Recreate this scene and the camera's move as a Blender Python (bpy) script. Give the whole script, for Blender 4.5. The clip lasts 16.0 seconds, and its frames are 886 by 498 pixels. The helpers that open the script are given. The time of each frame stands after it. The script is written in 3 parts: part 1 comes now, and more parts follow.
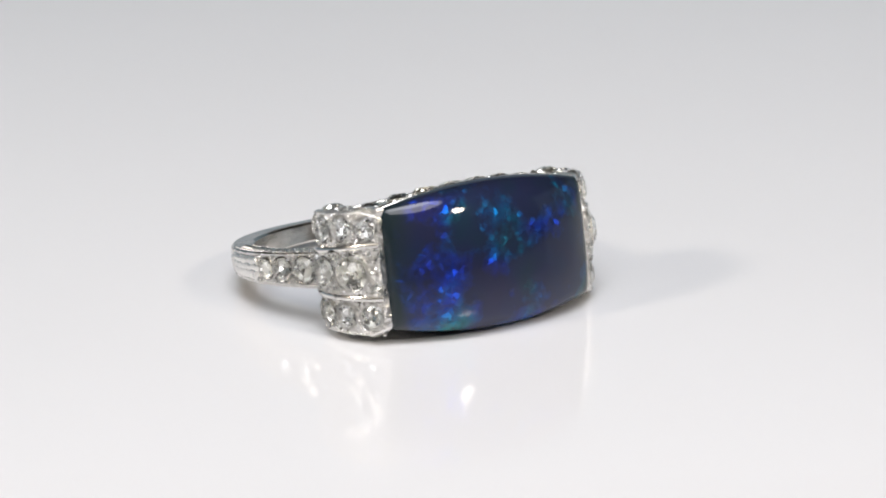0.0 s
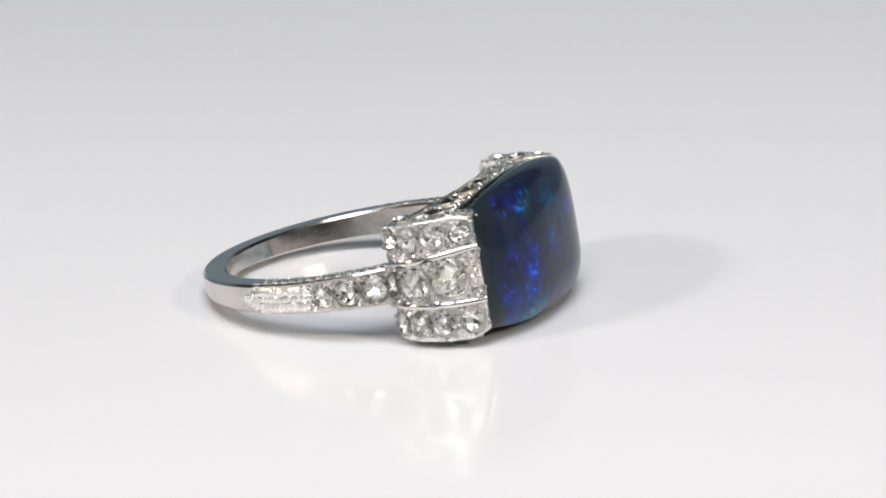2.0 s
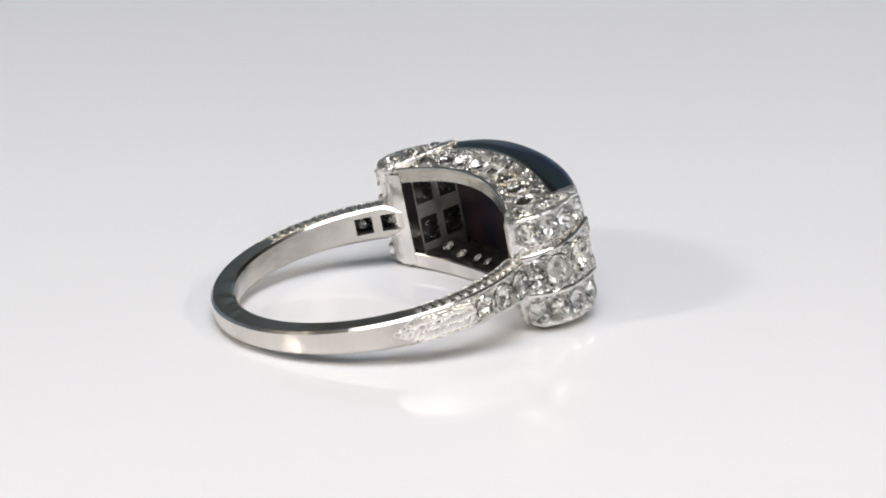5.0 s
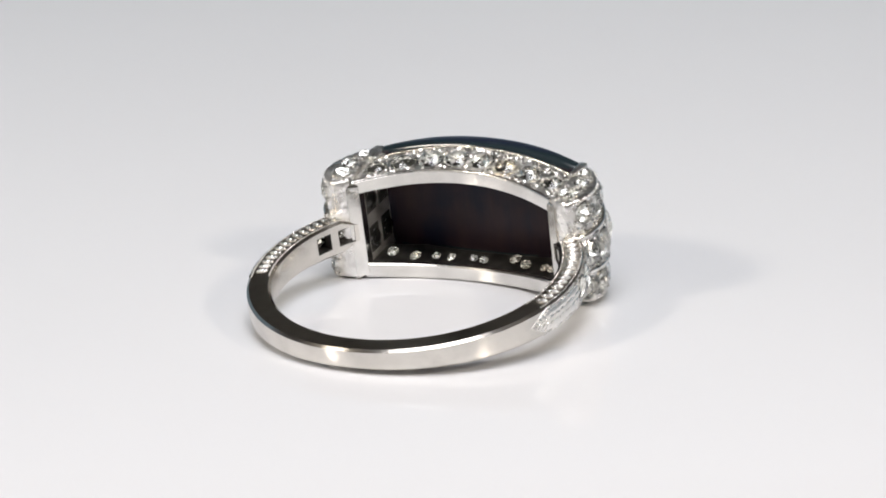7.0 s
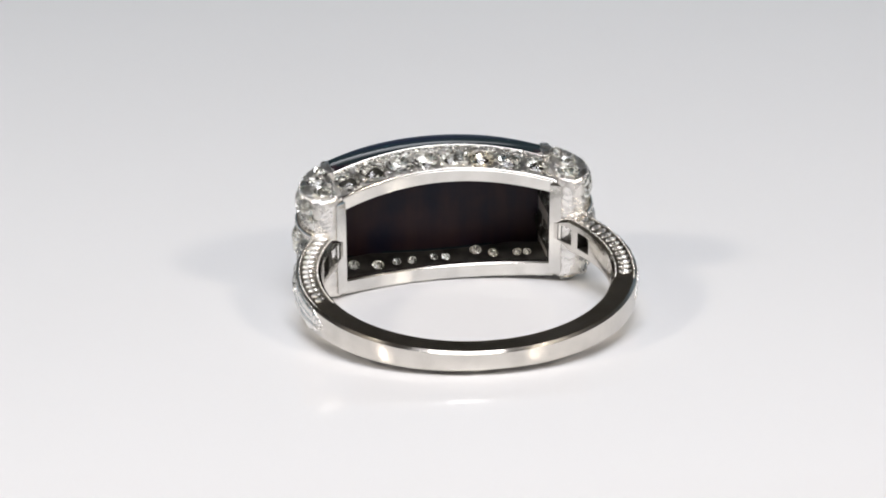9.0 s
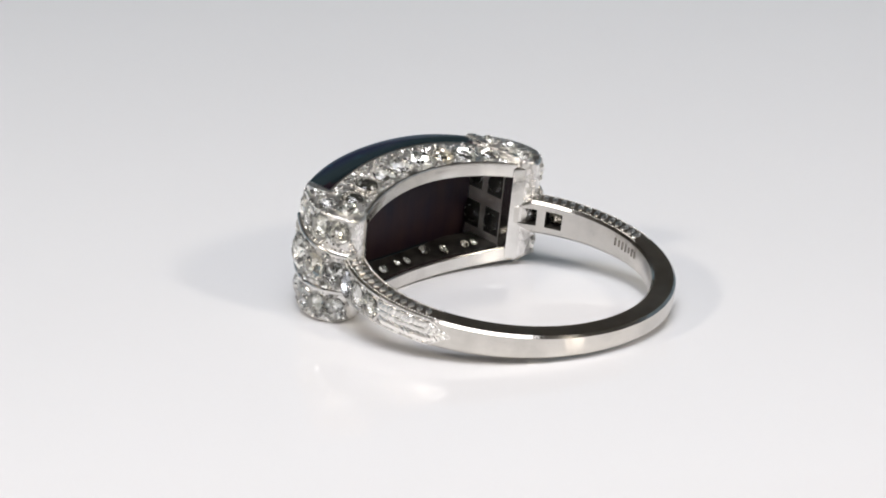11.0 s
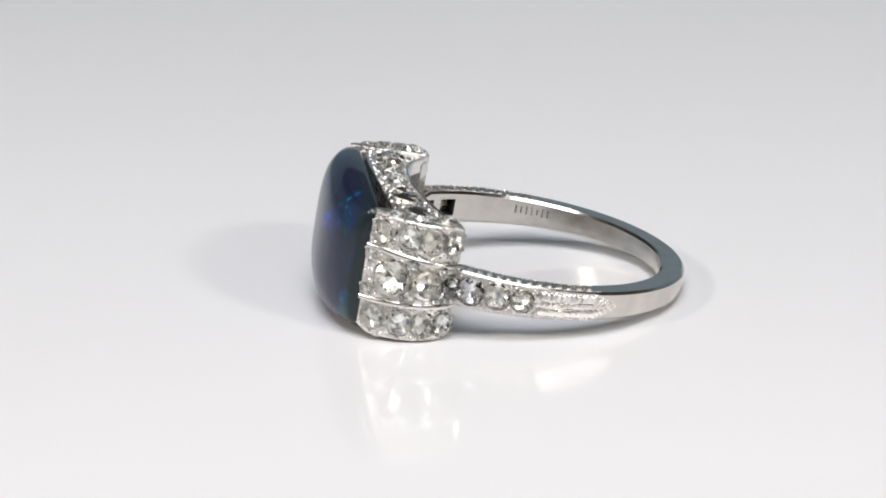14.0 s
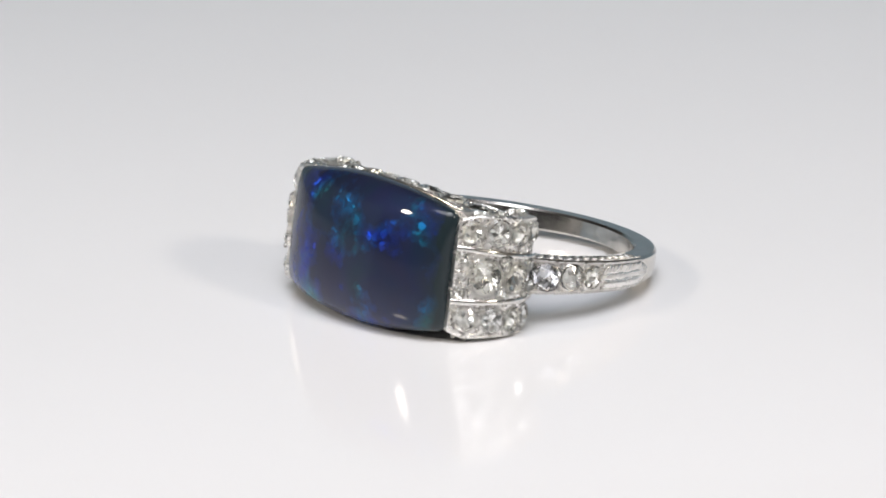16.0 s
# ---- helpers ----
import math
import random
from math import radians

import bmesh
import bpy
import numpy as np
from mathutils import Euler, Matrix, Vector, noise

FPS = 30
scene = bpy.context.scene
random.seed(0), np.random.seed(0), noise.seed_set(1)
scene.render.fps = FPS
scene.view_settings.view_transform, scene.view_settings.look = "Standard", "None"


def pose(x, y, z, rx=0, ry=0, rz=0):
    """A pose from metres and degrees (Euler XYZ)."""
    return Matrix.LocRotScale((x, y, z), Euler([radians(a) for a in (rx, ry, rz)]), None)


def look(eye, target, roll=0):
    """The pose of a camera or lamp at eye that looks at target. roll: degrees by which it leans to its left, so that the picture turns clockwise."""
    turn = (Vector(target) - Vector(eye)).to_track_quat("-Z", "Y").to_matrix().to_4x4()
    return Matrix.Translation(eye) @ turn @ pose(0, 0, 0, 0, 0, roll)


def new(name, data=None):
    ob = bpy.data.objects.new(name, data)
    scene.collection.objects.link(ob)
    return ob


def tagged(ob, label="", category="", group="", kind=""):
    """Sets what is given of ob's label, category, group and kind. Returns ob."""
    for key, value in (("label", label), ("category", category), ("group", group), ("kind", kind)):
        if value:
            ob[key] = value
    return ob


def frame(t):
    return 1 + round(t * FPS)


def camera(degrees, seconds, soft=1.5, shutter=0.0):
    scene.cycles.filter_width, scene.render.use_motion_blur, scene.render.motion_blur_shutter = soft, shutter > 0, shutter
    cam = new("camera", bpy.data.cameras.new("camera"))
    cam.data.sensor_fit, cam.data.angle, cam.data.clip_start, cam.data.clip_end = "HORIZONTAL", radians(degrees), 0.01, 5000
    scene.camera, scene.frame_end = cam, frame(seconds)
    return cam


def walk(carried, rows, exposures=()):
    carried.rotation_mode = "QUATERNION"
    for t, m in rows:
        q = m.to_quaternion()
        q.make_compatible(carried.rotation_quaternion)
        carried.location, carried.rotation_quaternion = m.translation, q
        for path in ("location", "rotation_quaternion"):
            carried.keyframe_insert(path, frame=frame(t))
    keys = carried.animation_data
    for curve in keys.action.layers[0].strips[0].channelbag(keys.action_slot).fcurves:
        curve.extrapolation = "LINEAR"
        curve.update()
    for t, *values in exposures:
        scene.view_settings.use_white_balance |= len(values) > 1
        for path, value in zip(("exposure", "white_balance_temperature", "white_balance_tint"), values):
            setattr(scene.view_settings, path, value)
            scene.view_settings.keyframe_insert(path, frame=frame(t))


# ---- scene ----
cam = camera(17.863, 16.0, soft=1.85)
EYE = Vector((0.0, -0.156, 0.05114))
PITCH, ROLL = radians(-17.185), -1.128
AIM = EYE + Vector((0, math.cos(PITCH), math.sin(PITCH)))
walk(cam, [(0.0, look(EYE, AIM, ROLL)), (16.0, look(EYE, AIM, ROLL))])

# ---- light ----
world = bpy.data.worlds.new("studio")
scene.world = world
world.use_nodes = True
world.node_tree.nodes["Background"].inputs[0].default_value = (0.62, 0.75, 0.9, 1)
world.node_tree.nodes["Background"].inputs[1].default_value = 0.1
scene.view_settings.exposure = 0.0


def lamp(name, place, target, size, watts, colour):
    data = bpy.data.lights.new(name, "AREA")
    data.shape, data.size, data.energy, data.color = "DISK", size, watts, colour
    ob = new(name, data)
    ob.matrix_world = look(place, target)
    return ob


lamp("key_lamp_left", (-0.40, -0.20, 0.30), (0, -0.02, 0), 0.07, 0.92, (1.0, 0.9, 0.775))
lamp("key_lamp_right", (0.34, -0.30, 0.30), (0, -0.02, 0), 0.07, 0.88, (1.0, 0.9, 0.775))
# unseen fill added overhead to soften the key lamps' shadows
lamp("overhead_fill", (0.0, -0.23, 0.46), (0, -0.12, 0), 0.42, 2.04, (0.975, 0.958, 1.0))
# unseen fill added high up to brighten the walls
lamp("room_fill", (0.0, -0.3, 1.25), (0, -0.3, 0), 0.6, 4.3, (0.9, 0.94, 1.0))

# ---- materials ----
MM = 0.001


def nodes_of(name):
    m = bpy.data.materials.new(name)
    m.use_nodes = True
    nt = m.node_tree
    return m, nt, nt.nodes["Principled BSDF"]


def node(nt, kind, **values):
    n = nt.nodes.new(kind)
    for k, v in values.items():
        n.inputs[k].default_value = v
    return n


def mapped(nt):
    return nt.nodes.new("ShaderNodeTexCoord").outputs["Object"]


def ramp(nt, fac, stops):
    r = nt.nodes.new("ShaderNodeValToRGB")
    while len(r.color_ramp.elements) < len(stops):
        r.color_ramp.elements.new(0.5)
    for e, (p, c) in zip(r.color_ramp.elements, stops):
        e.position = p
        e.color = (*c, 1) if len(c) == 3 else c
    nt.links.new(fac, r.inputs["Fac"])
    return r.outputs["Color"]


def noisy(nt, scale, detail=3, kind="ShaderNodeTexNoise"):
    n = nt.nodes.new(kind)
    n.inputs["Scale"].default_value = scale
    if "Detail" in n.inputs:
        n.inputs["Detail"].default_value = detail
    nt.links.new(mapped(nt), n.inputs["Vector"])
    return n


def bumped(nt, bsdf, height, distance, strength=1.0):
    b = nt.nodes.new("ShaderNodeBump")
    b.inputs["Distance"].default_value = distance
    b.inputs["Strength"].default_value = strength
    nt.links.new(height, b.inputs["Height"])
    nt.links.new(b.outputs[0], bsdf.inputs["Normal"])
    return b


def metal(name, colour, low, high, grain=900, bump=0.000012, bumpscale=1500):
    m, nt, b = nodes_of(name)
    b.inputs["Metallic"].default_value = 1
    dark = tuple(c * 0.86 for c in colour)
    n = noisy(nt, grain, 4)
    nt.links.new(ramp(nt, n.outputs["Fac"], [(0.35, dark), (0.6, colour)]), b.inputs["Base Color"])
    n2 = noisy(nt, grain * 0.4, 5)
    nt.links.new(ramp(nt, n2.outputs["Fac"], [(0.3, (low,) * 3), (0.7, (high,) * 3)]), b.inputs["Roughness"])
    n3 = noisy(nt, bumpscale, 3)
    bumped(nt, b, n3.outputs["Fac"], bump)
    return m


PLATINUM = metal("polished_platinum", (0.7, 0.672, 0.625), 0.08, 0.26, 700, 0.00003, 650)
BRIGHT = metal("bright_cut_platinum", (0.94, 0.92, 0.885), 0.16, 0.42, 1500, 0.00014, 2600)
BURNISHED = metal("burnished_platinum", (0.8, 0.783, 0.745), 0.1, 0.28, 700, 0.00004, 700)
CAST = metal("cast_platinum", (0.86, 0.84, 0.8), 0.4, 0.62, 900, 0.00006, 1400)
STAMP = metal("stamped_platinum", (0.33, 0.31, 0.285), 0.25, 0.4)


def diamond_material():
    m, nt, b = nodes_of("diamond")
    b.inputs["Base Color"].default_value = (0.99, 0.99, 0.98, 1)
    b.inputs["Roughness"].default_value = 0.0
    b.inputs["IOR"].default_value = 1.6
    b.inputs["Transmission Weight"].default_value = 1
    return m


def pavilion_material(name, rough):
    """The lower facets, which throw the light back."""
    m, nt, b = nodes_of(name)
    info = nt.nodes.new("ShaderNodeObjectInfo")
    # tint of each stone; the ramp's ends paint in blue and golden glints
    nt.links.new(ramp(nt, info.outputs["Random"], [(0.0, (0.93, 0.95, 1.0)), (0.12, (0.95, 0.955, 0.94)), (0.65, (0.97, 0.97, 0.925)), (0.92, (0.97, 0.95, 0.88)), (1.0, (1.0, 0.92, 0.76))]), b.inputs["Base Color"])
    b.inputs["Metallic"].default_value = 1
    b.inputs["Roughness"].default_value = rough
    return m


DIAMOND = diamond_material()
PAVILIONS = [pavilion_material("diamond_pavilion", r) for r in (0.08, 0.2, 0.36)]


def opal_material():
    m, nt, b = nodes_of("black_opal")
    link = nt.links.new
    big = noisy(nt, 170, 3)
    body = ramp(nt, big.outputs["Fac"], [(0.3, (0.016, 0.026, 0.036)), (0.5, (0.018, 0.026, 0.044)), (0.66, (0.021, 0.025, 0.052))])
    # grey-black potch towards both ends of the stone
    sep = nt.nodes.new("ShaderNodeSeparateXYZ")
    link(mapped(nt), sep.inputs[0])
    far = nt.nodes.new("ShaderNodeMath")
    far.operation = "ABSOLUTE"
    link(sep.outputs[0], far.inputs[0])
    wob = nt.nodes.new("ShaderNodeMath")
    wob.operation = "MULTIPLY_ADD"
    link(big.outputs["Fac"], wob.inputs[0])
    wob.inputs[1].default_value = 0.004
    link(far.outputs[0], wob.inputs[2])
    scaled = nt.nodes.new("ShaderNodeMath")
    scaled.operation = "MULTIPLY"
    link(wob.outputs[0], scaled.inputs[0])
    scaled.inputs[1].default_value = 100.0
    middle = ramp(nt, scaled.outputs[0], [(0.70, (1, 1, 1)), (0.82, (0, 0, 0))])
    # and round the girdle, below the coloured dome
    height = nt.nodes.new("ShaderNodeMath")
    height.operation = "MULTIPLY_ADD"
    link(sep.outputs[1], height.inputs[0])
    height.inputs[1].default_value = 100.0
    height.inputs[2].default_value = -0.8
    dome = ramp(nt, height.outputs[0], [(0.19, (0, 0, 0)), (0.255, (1, 1, 1))])
    both = nt.nodes.new("ShaderNodeMath")
    both.operation = "MULTIPLY"
    link(middle, both.inputs[0])
    link(dome, both.inputs[1])
    ends = both.outputs[0]
    tint = nt.nodes.new("ShaderNodeMix")
    tint.data_type = "RGBA"
    link(ends, tint.inputs[0])
    tint.inputs[6].default_value = (0.011, 0.021, 0.026, 1)
    link(body, tint.inputs[7])
    link(tint.outputs[2], b.inputs["Base Color"])
    b.inputs["Roughness"].default_value = 0.55
    b.inputs["Coat Weight"].default_value = 1
    b.inputs["Coat Roughness"].default_value = 0.06
    b.inputs["Coat IOR"].default_value = 1.46
    b.inputs["Specular IOR Level"].default_value = 0.1
    # flakes of play-of-colour, each tilted its own way, so that they flash as the stone turns
    place = nt.nodes.new("ShaderNodeVectorMath")
    place.operation = "ADD"
    link(mapped(nt), place.inputs[0])
    place.inputs[1].default_value = (-0.0056, 0.0, 0.0)
    warp = noisy(nt, 700, 3)
    add = nt.nodes.new("ShaderNodeVectorMath")
    add.operation = "MULTIPLY_ADD"
    link(warp.outputs["Color"], add.inputs[0])
    add.inputs[1].default_value = (0.0013,) * 3
    link(place.outputs[0], add.inputs[2])
    cells = nt.nodes.new("ShaderNodeTexVoronoi")
    cells.inputs["Scale"].default_value = 3100
    link(add.outputs[0], cells.inputs["Vector"])
    centre = nt.nodes.new("ShaderNodeVectorMath")
    centre.operation = "MULTIPLY_ADD"
    link(cells.outputs["Color"], centre.inputs[0])
    centre.inputs[1].default_value = (1.5, 1.5, 1.5)
    centre.inputs[2].default_value = (-0.75, -0.75, -0.75)
    geo = nt.nodes.new("ShaderNodeNewGeometry")
    tilt = nt.nodes.new("ShaderNodeVectorMath")
    tilt.operation = "ADD"
    link(geo.outputs["Normal"], tilt.inputs[0])
    link(centre.outputs[0], tilt.inputs[1])
    unit = nt.nodes.new("ShaderNodeVectorMath")
    unit.operation = "NORMALIZE"
    link(tilt.outputs[0], unit.inputs[0])
    flake = nt.nodes.new("ShaderNodeBsdfGlossy")
    flake.inputs["Roughness"].default_value = 0.4
    link(unit.outputs[0], flake.inputs["Normal"])
    hue = noisy(nt, 260, 2)
    link(place.outputs[0], hue.inputs["Vector"])
    link(ramp(nt, hue.outputs["Fac"], [(0.32, (0.014, 0.015, 0.24)), (0.45, (0.004, 0.06, 0.66)), (0.56, (0.0, 0.23, 0.6)), (0.68, (0.0, 0.4, 0.4))]), flake.inputs["Color"])
    zone = noisy(nt, 330, 4)
    link(place.outputs[0], zone.inputs["Vector"])
    amount = ramp(nt, zone.outputs["Fac"], [(0.5, (0.0,) * 3), (0.7, (0.56,) * 3)])
    mix = nt.nodes.new("ShaderNodeMixShader")
    fire = nt.nodes.new("ShaderNodeMath")
    fire.operation = "MULTIPLY"
    link(amount, fire.inputs[0])
    link(ends, fire.inputs[1])
    link(fire.outputs[0], mix.inputs[0])
    # the colours lie under the polish: the clear coat stays on both
    coat = nt.nodes.new("ShaderNodeBsdfGlossy")
    coat.inputs["Roughness"].default_value = 0.06
    fres = nt.nodes.new("ShaderNodeFresnel")
    fres.inputs["IOR"].default_value = 1.54
    over = nt.nodes.new("ShaderNodeMixShader")
    link(fres.outputs[0], over.inputs[0])
    sheen = nt.nodes.new("ShaderNodeBsdfGlossy")
    sheen.inputs["Roughness"].default_value = 0.55
    link(ramp(nt, hue.outputs["Fac"], [(0.35, (0.022, 0.017, 0.088)), (0.52, (0.013, 0.02, 0.1)), (0.66, (0.006, 0.034, 0.08))]), sheen.inputs["Color"])
    half_way = nt.nodes.new("ShaderNodeMath")
    half_way.operation = "MULTIPLY"
    half_way.inputs[1].default_value = 0.5
    link(ends, half_way.inputs[0])
    under = nt.nodes.new("ShaderNodeMixShader")
    link(half_way.outputs[0], under.inputs[0])
    link(b.outputs[0], under.inputs[1])
    link(sheen.outputs[0], under.inputs[2])
    link(under.outputs[0], mix.inputs[1])
    link(flake.outputs[0], mix.inputs[2])
    link(mix.outputs[0], over.inputs[1])
    link(coat.outputs[0], over.inputs[2])
    b.inputs["Coat Weight"].default_value = 0
    link(over.outputs[0], nt.nodes["Material Output"].inputs["Surface"])
    return m


OPAL = opal_material()


def opal_back_material():
    m, nt, b = nodes_of("opal_potch")
    n = noisy(nt, 220, 4)
    fine = noisy(nt, 900, 5)
    # polishing streaks across the back
    stretch = nt.nodes.new("ShaderNodeVectorMath")
    stretch.operation = "MULTIPLY"
    nt.links.new(mapped(nt), stretch.inputs[0])
    stretch.inputs[1].default_value = (1.0, 1.0, 0.12)
    nt.links.new(stretch.outputs[0], fine.inputs["Vector"])
    mixed = nt.nodes.new("ShaderNodeMath")
    mixed.operation = "MULTIPLY_ADD"
    nt.links.new(fine.outputs["Fac"], mixed.inputs[0])
    mixed.inputs[1].default_value = 0.5
    nt.links.new(n.outputs["Fac"], mixed.inputs[2])
    nt.links.new(ramp(nt, mixed.outputs[0], [(0.55, (0.007, 0.007, 0.019)), (0.75, (0.022, 0.012, 0.017)), (0.95, (0.038, 0.02, 0.019))]), b.inputs["Base Color"])
    bumped(nt, b, fine.outputs["Fac"], 0.00004)
    b.inputs["Roughness"].default_value = 0.45
    b.inputs["Specular IOR Level"].default_value = 0.2
    return m


POTCH = opal_back_material()


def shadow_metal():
    # dark metal: the shade of hollows and openings is put into its colour
    m, nt, b = nodes_of("platinum_in_shade")
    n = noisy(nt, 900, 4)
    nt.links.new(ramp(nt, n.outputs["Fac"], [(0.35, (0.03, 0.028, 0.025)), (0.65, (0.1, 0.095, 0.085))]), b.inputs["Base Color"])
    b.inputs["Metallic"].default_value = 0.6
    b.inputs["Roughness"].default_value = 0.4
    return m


SHADE_METAL = shadow_metal()


def acrylic():
    m, nt, b = nodes_of("white_acrylic")
    n = noisy(nt, 9, 4)
    nt.links.new(ramp(nt, n.outputs["Fac"], [(0.3, (0.78, 0.78, 0.79)), (0.7, (0.81, 0.81, 0.82))]), b.inputs["Base Color"])
    n2 = noisy(nt, 60, 4)
    nt.links.new(ramp(nt, n2.outputs["Fac"], [(0.3, (0.07,) * 3), (0.7, (0.1,) * 3)]), b.inputs["Roughness"])
    b.inputs["IOR"].default_value = 1.49
    return m


ACRYLIC = acrylic()


def wall_paint():
    m, nt, b = nodes_of("grey_wall_paint")
    n = noisy(nt, 3, 5)
    nt.links.new(ramp(nt, n.outputs["Fac"], [(0.3, (0.445, 0.42, 0.385)), (0.7, (0.485, 0.46, 0.425))]), b.inputs["Base Color"])
    b.inputs["Roughness"].default_value = 0.8
    return m


WALL = wall_paint()


def board():
    m, nt, b = nodes_of("reflector_board")
    n = noisy(nt, 7, 5)
    nt.links.new(ramp(nt, n.outputs["Fac"], [(0.3, (0.345, 0.455, 0.535)), (0.7, (0.385, 0.495, 0.57))]), b.inputs["Base Color"])
    b.inputs["Roughness"].default_value = 0.9
    return m


REFLECTOR = board()


# ---- shapes ----
def finish(name, bm, material, parent=None, label="", smooth=30):
    bmesh.ops.recalc_face_normals(bm, faces=bm.faces)
    mesh = bpy.data.meshes.new(name)
    bm.to_mesh(mesh)
    bm.free()
    mesh.materials.append(material)
    for p in mesh.polygons:
        p.use_smooth = bool(smooth)
    if smooth not in (True, False):
        mesh.set_sharp_from_angle(angle=radians(smooth))
    ob = new(name, mesh)
    if parent:
        ob.parent = parent
    if label:
        ob["label"] = label
    return ob


def part(name, bm, material, parent, label="", smooth=30):
    return finish(name, bm, material, parent, label, smooth)


def prism(bm, outline, z0, z1, bevel=0.0, segments=2):
    """A plan outline (mm) raised from z0 to z1, its edges rounded."""
    verts = [bm.verts.new((x * MM, y * MM, z0 * MM)) for x, y in outline]
    face = bm.faces.new(verts)
    up = bmesh.ops.extrude_face_region(bm, geom=[face])
    top = [v for v in up["geom"] if isinstance(v, bmesh.types.BMVert)]
    bmesh.ops.translate(bm, verts=top, vec=(0, 0, (z1 - z0) * MM))
    if bevel:
        tops = set(top)
        edges = {e for v in verts + top for e in v.link_edges if (e.verts[0] in tops) == (e.verts[1] in tops)}
        bmesh.ops.bevel(bm, geom=list(edges), offset=bevel * MM, segments=segments, affect="EDGES", profile=0.6)


def block(x0, x1, y0, y1, z0, z1):
    bm = bmesh.new()
    bmesh.ops.create_cube(bm, size=1)
    for v in bm.verts:
        v.co = Vector(((x0 + x1) / 2 + v.co.x * (x1 - x0), (y0 + y1) / 2 + v.co.y * (y1 - y0), (z0 + z1) / 2 + v.co.z * (z1 - z0)))
    return bm


def bezier(p0, p1, p2, n):
    pts = []
    for i in range(n + 1):
        t = i / n
        pts.append(tuple((1 - t) ** 2 * a + 2 * t * (1 - t) * b + t * t * c for a, b, c in zip(p0, p1, p2)))
    return pts


def brilliant(seed):
    """An old-cut round stone of unit diameter, its girdle at z = 0."""
    bm = bmesh.new()
    n, rnd = 8, random.Random(seed)

    def circle(r, z, off, k=n):
        return [bm.verts.new((r * math.cos(2 * math.pi * (i + off) / k), r * math.sin(2 * math.pi * (i + off) / k), z)) for i in range(k)]

    table, star = circle(0.23, 0.15, 0), circle(0.38, 0.09, 0.5)
    for v in star:
        v.co *= rnd.uniform(0.93, 1.05)
    girdle = circle(0.5, 0, 0, 2 * n)
    bm.faces.new(table)
    for i in range(n):
        j = (i + 1) % n
        bm.faces.new((table[i], star[i], table[j]))
        g = [girdle[2 * i], girdle[2 * i + 1], girdle[(2 * i + 2) % (2 * n)]]
        bm.faces.new((table[i], star[i - 1], g[0], star[i]))
        bm.faces.new((star[i], g[0], g[1]))
        bm.faces.new((star[i], g[1], g[2]))
    crown = set(bm.faces)
    # two uneven rings of small facets down to the culet
    outer = circle(0.36, -0.14, 0.5, 2 * n)
    inner = circle(0.19, -0.25, 0, n)
    for v in outer:
        v.co += Vector((rnd.uniform(-0.02, 0.02), rnd.uniform(-0.02, 0.02), rnd.uniform(-0.075, 0.075)))
    for v in inner:
        v.co += Vector((rnd.uniform(-0.03, 0.03), rnd.uniform(-0.03, 0.03), rnd.uniform(-0.08, 0.08)))
    culet = bm.verts.new((rnd.uniform(-0.04, 0.04), rnd.uniform(-0.04, 0.04), -0.3))
    for i in range(2 * n):
        j = (i + 1) % (2 * n)
        bm.faces.new((girdle[i], outer[i], girdle[j]))
        bm.faces.new((girdle[j], outer[i], outer[j]))
    for i in range(n):
        j = (i + 1) % n
        bm.faces.new((inner[i], outer[2 * i], outer[2 * i - 1]))
        bm.faces.new((inner[i], inner[j], outer[2 * i]))
        bm.faces.new((inner[j], outer[2 * i + 1], outer[2 * i]))
        bm.faces.new((culet, inner[j], inner[i]))
    bmesh.ops.recalc_face_normals(bm, faces=bm.faces)
    for f in bm.faces:
        f.material_index = 0 if f in crown else rnd.choice((1, 2, 3))
    mesh = bpy.data.meshes.new("diamond")
    bm.to_mesh(mesh)
    bm.free()
    mesh.materials.append(DIAMOND)
    for m in PAVILIONS:
        mesh.materials.append(m)
    return mesh


STONES = [brilliant(k) for k in range(7)]
shake = random.Random(3)
seats = {}


def set_stone(parent, place, normal, diameter, seat=True, spin=0.0):
    """A stone (mm) with its table along normal, its girdle level with the setting; seat: cut a hollow for it."""
    ob = new("diamond", STONES[shake.randrange(7)])
    ob.parent = parent
    normal = Vector(normal).normalized()
    turn = normal.to_track_quat("Z", "Y").to_matrix().to_4x4() @ pose(0, 0, 0, shake.uniform(-5, 5), shake.uniform(-5, 5), spin)
    ob.matrix_basis = Matrix.Translation((Vector(place) + normal * 0.02) * MM) @ turn @ Matrix.Diagonal((diameter * MM,) * 3 + (1,))
    if seat:
        seats.setdefault(parent.name, []).append(ob.matrix_basis.copy())
    return ob


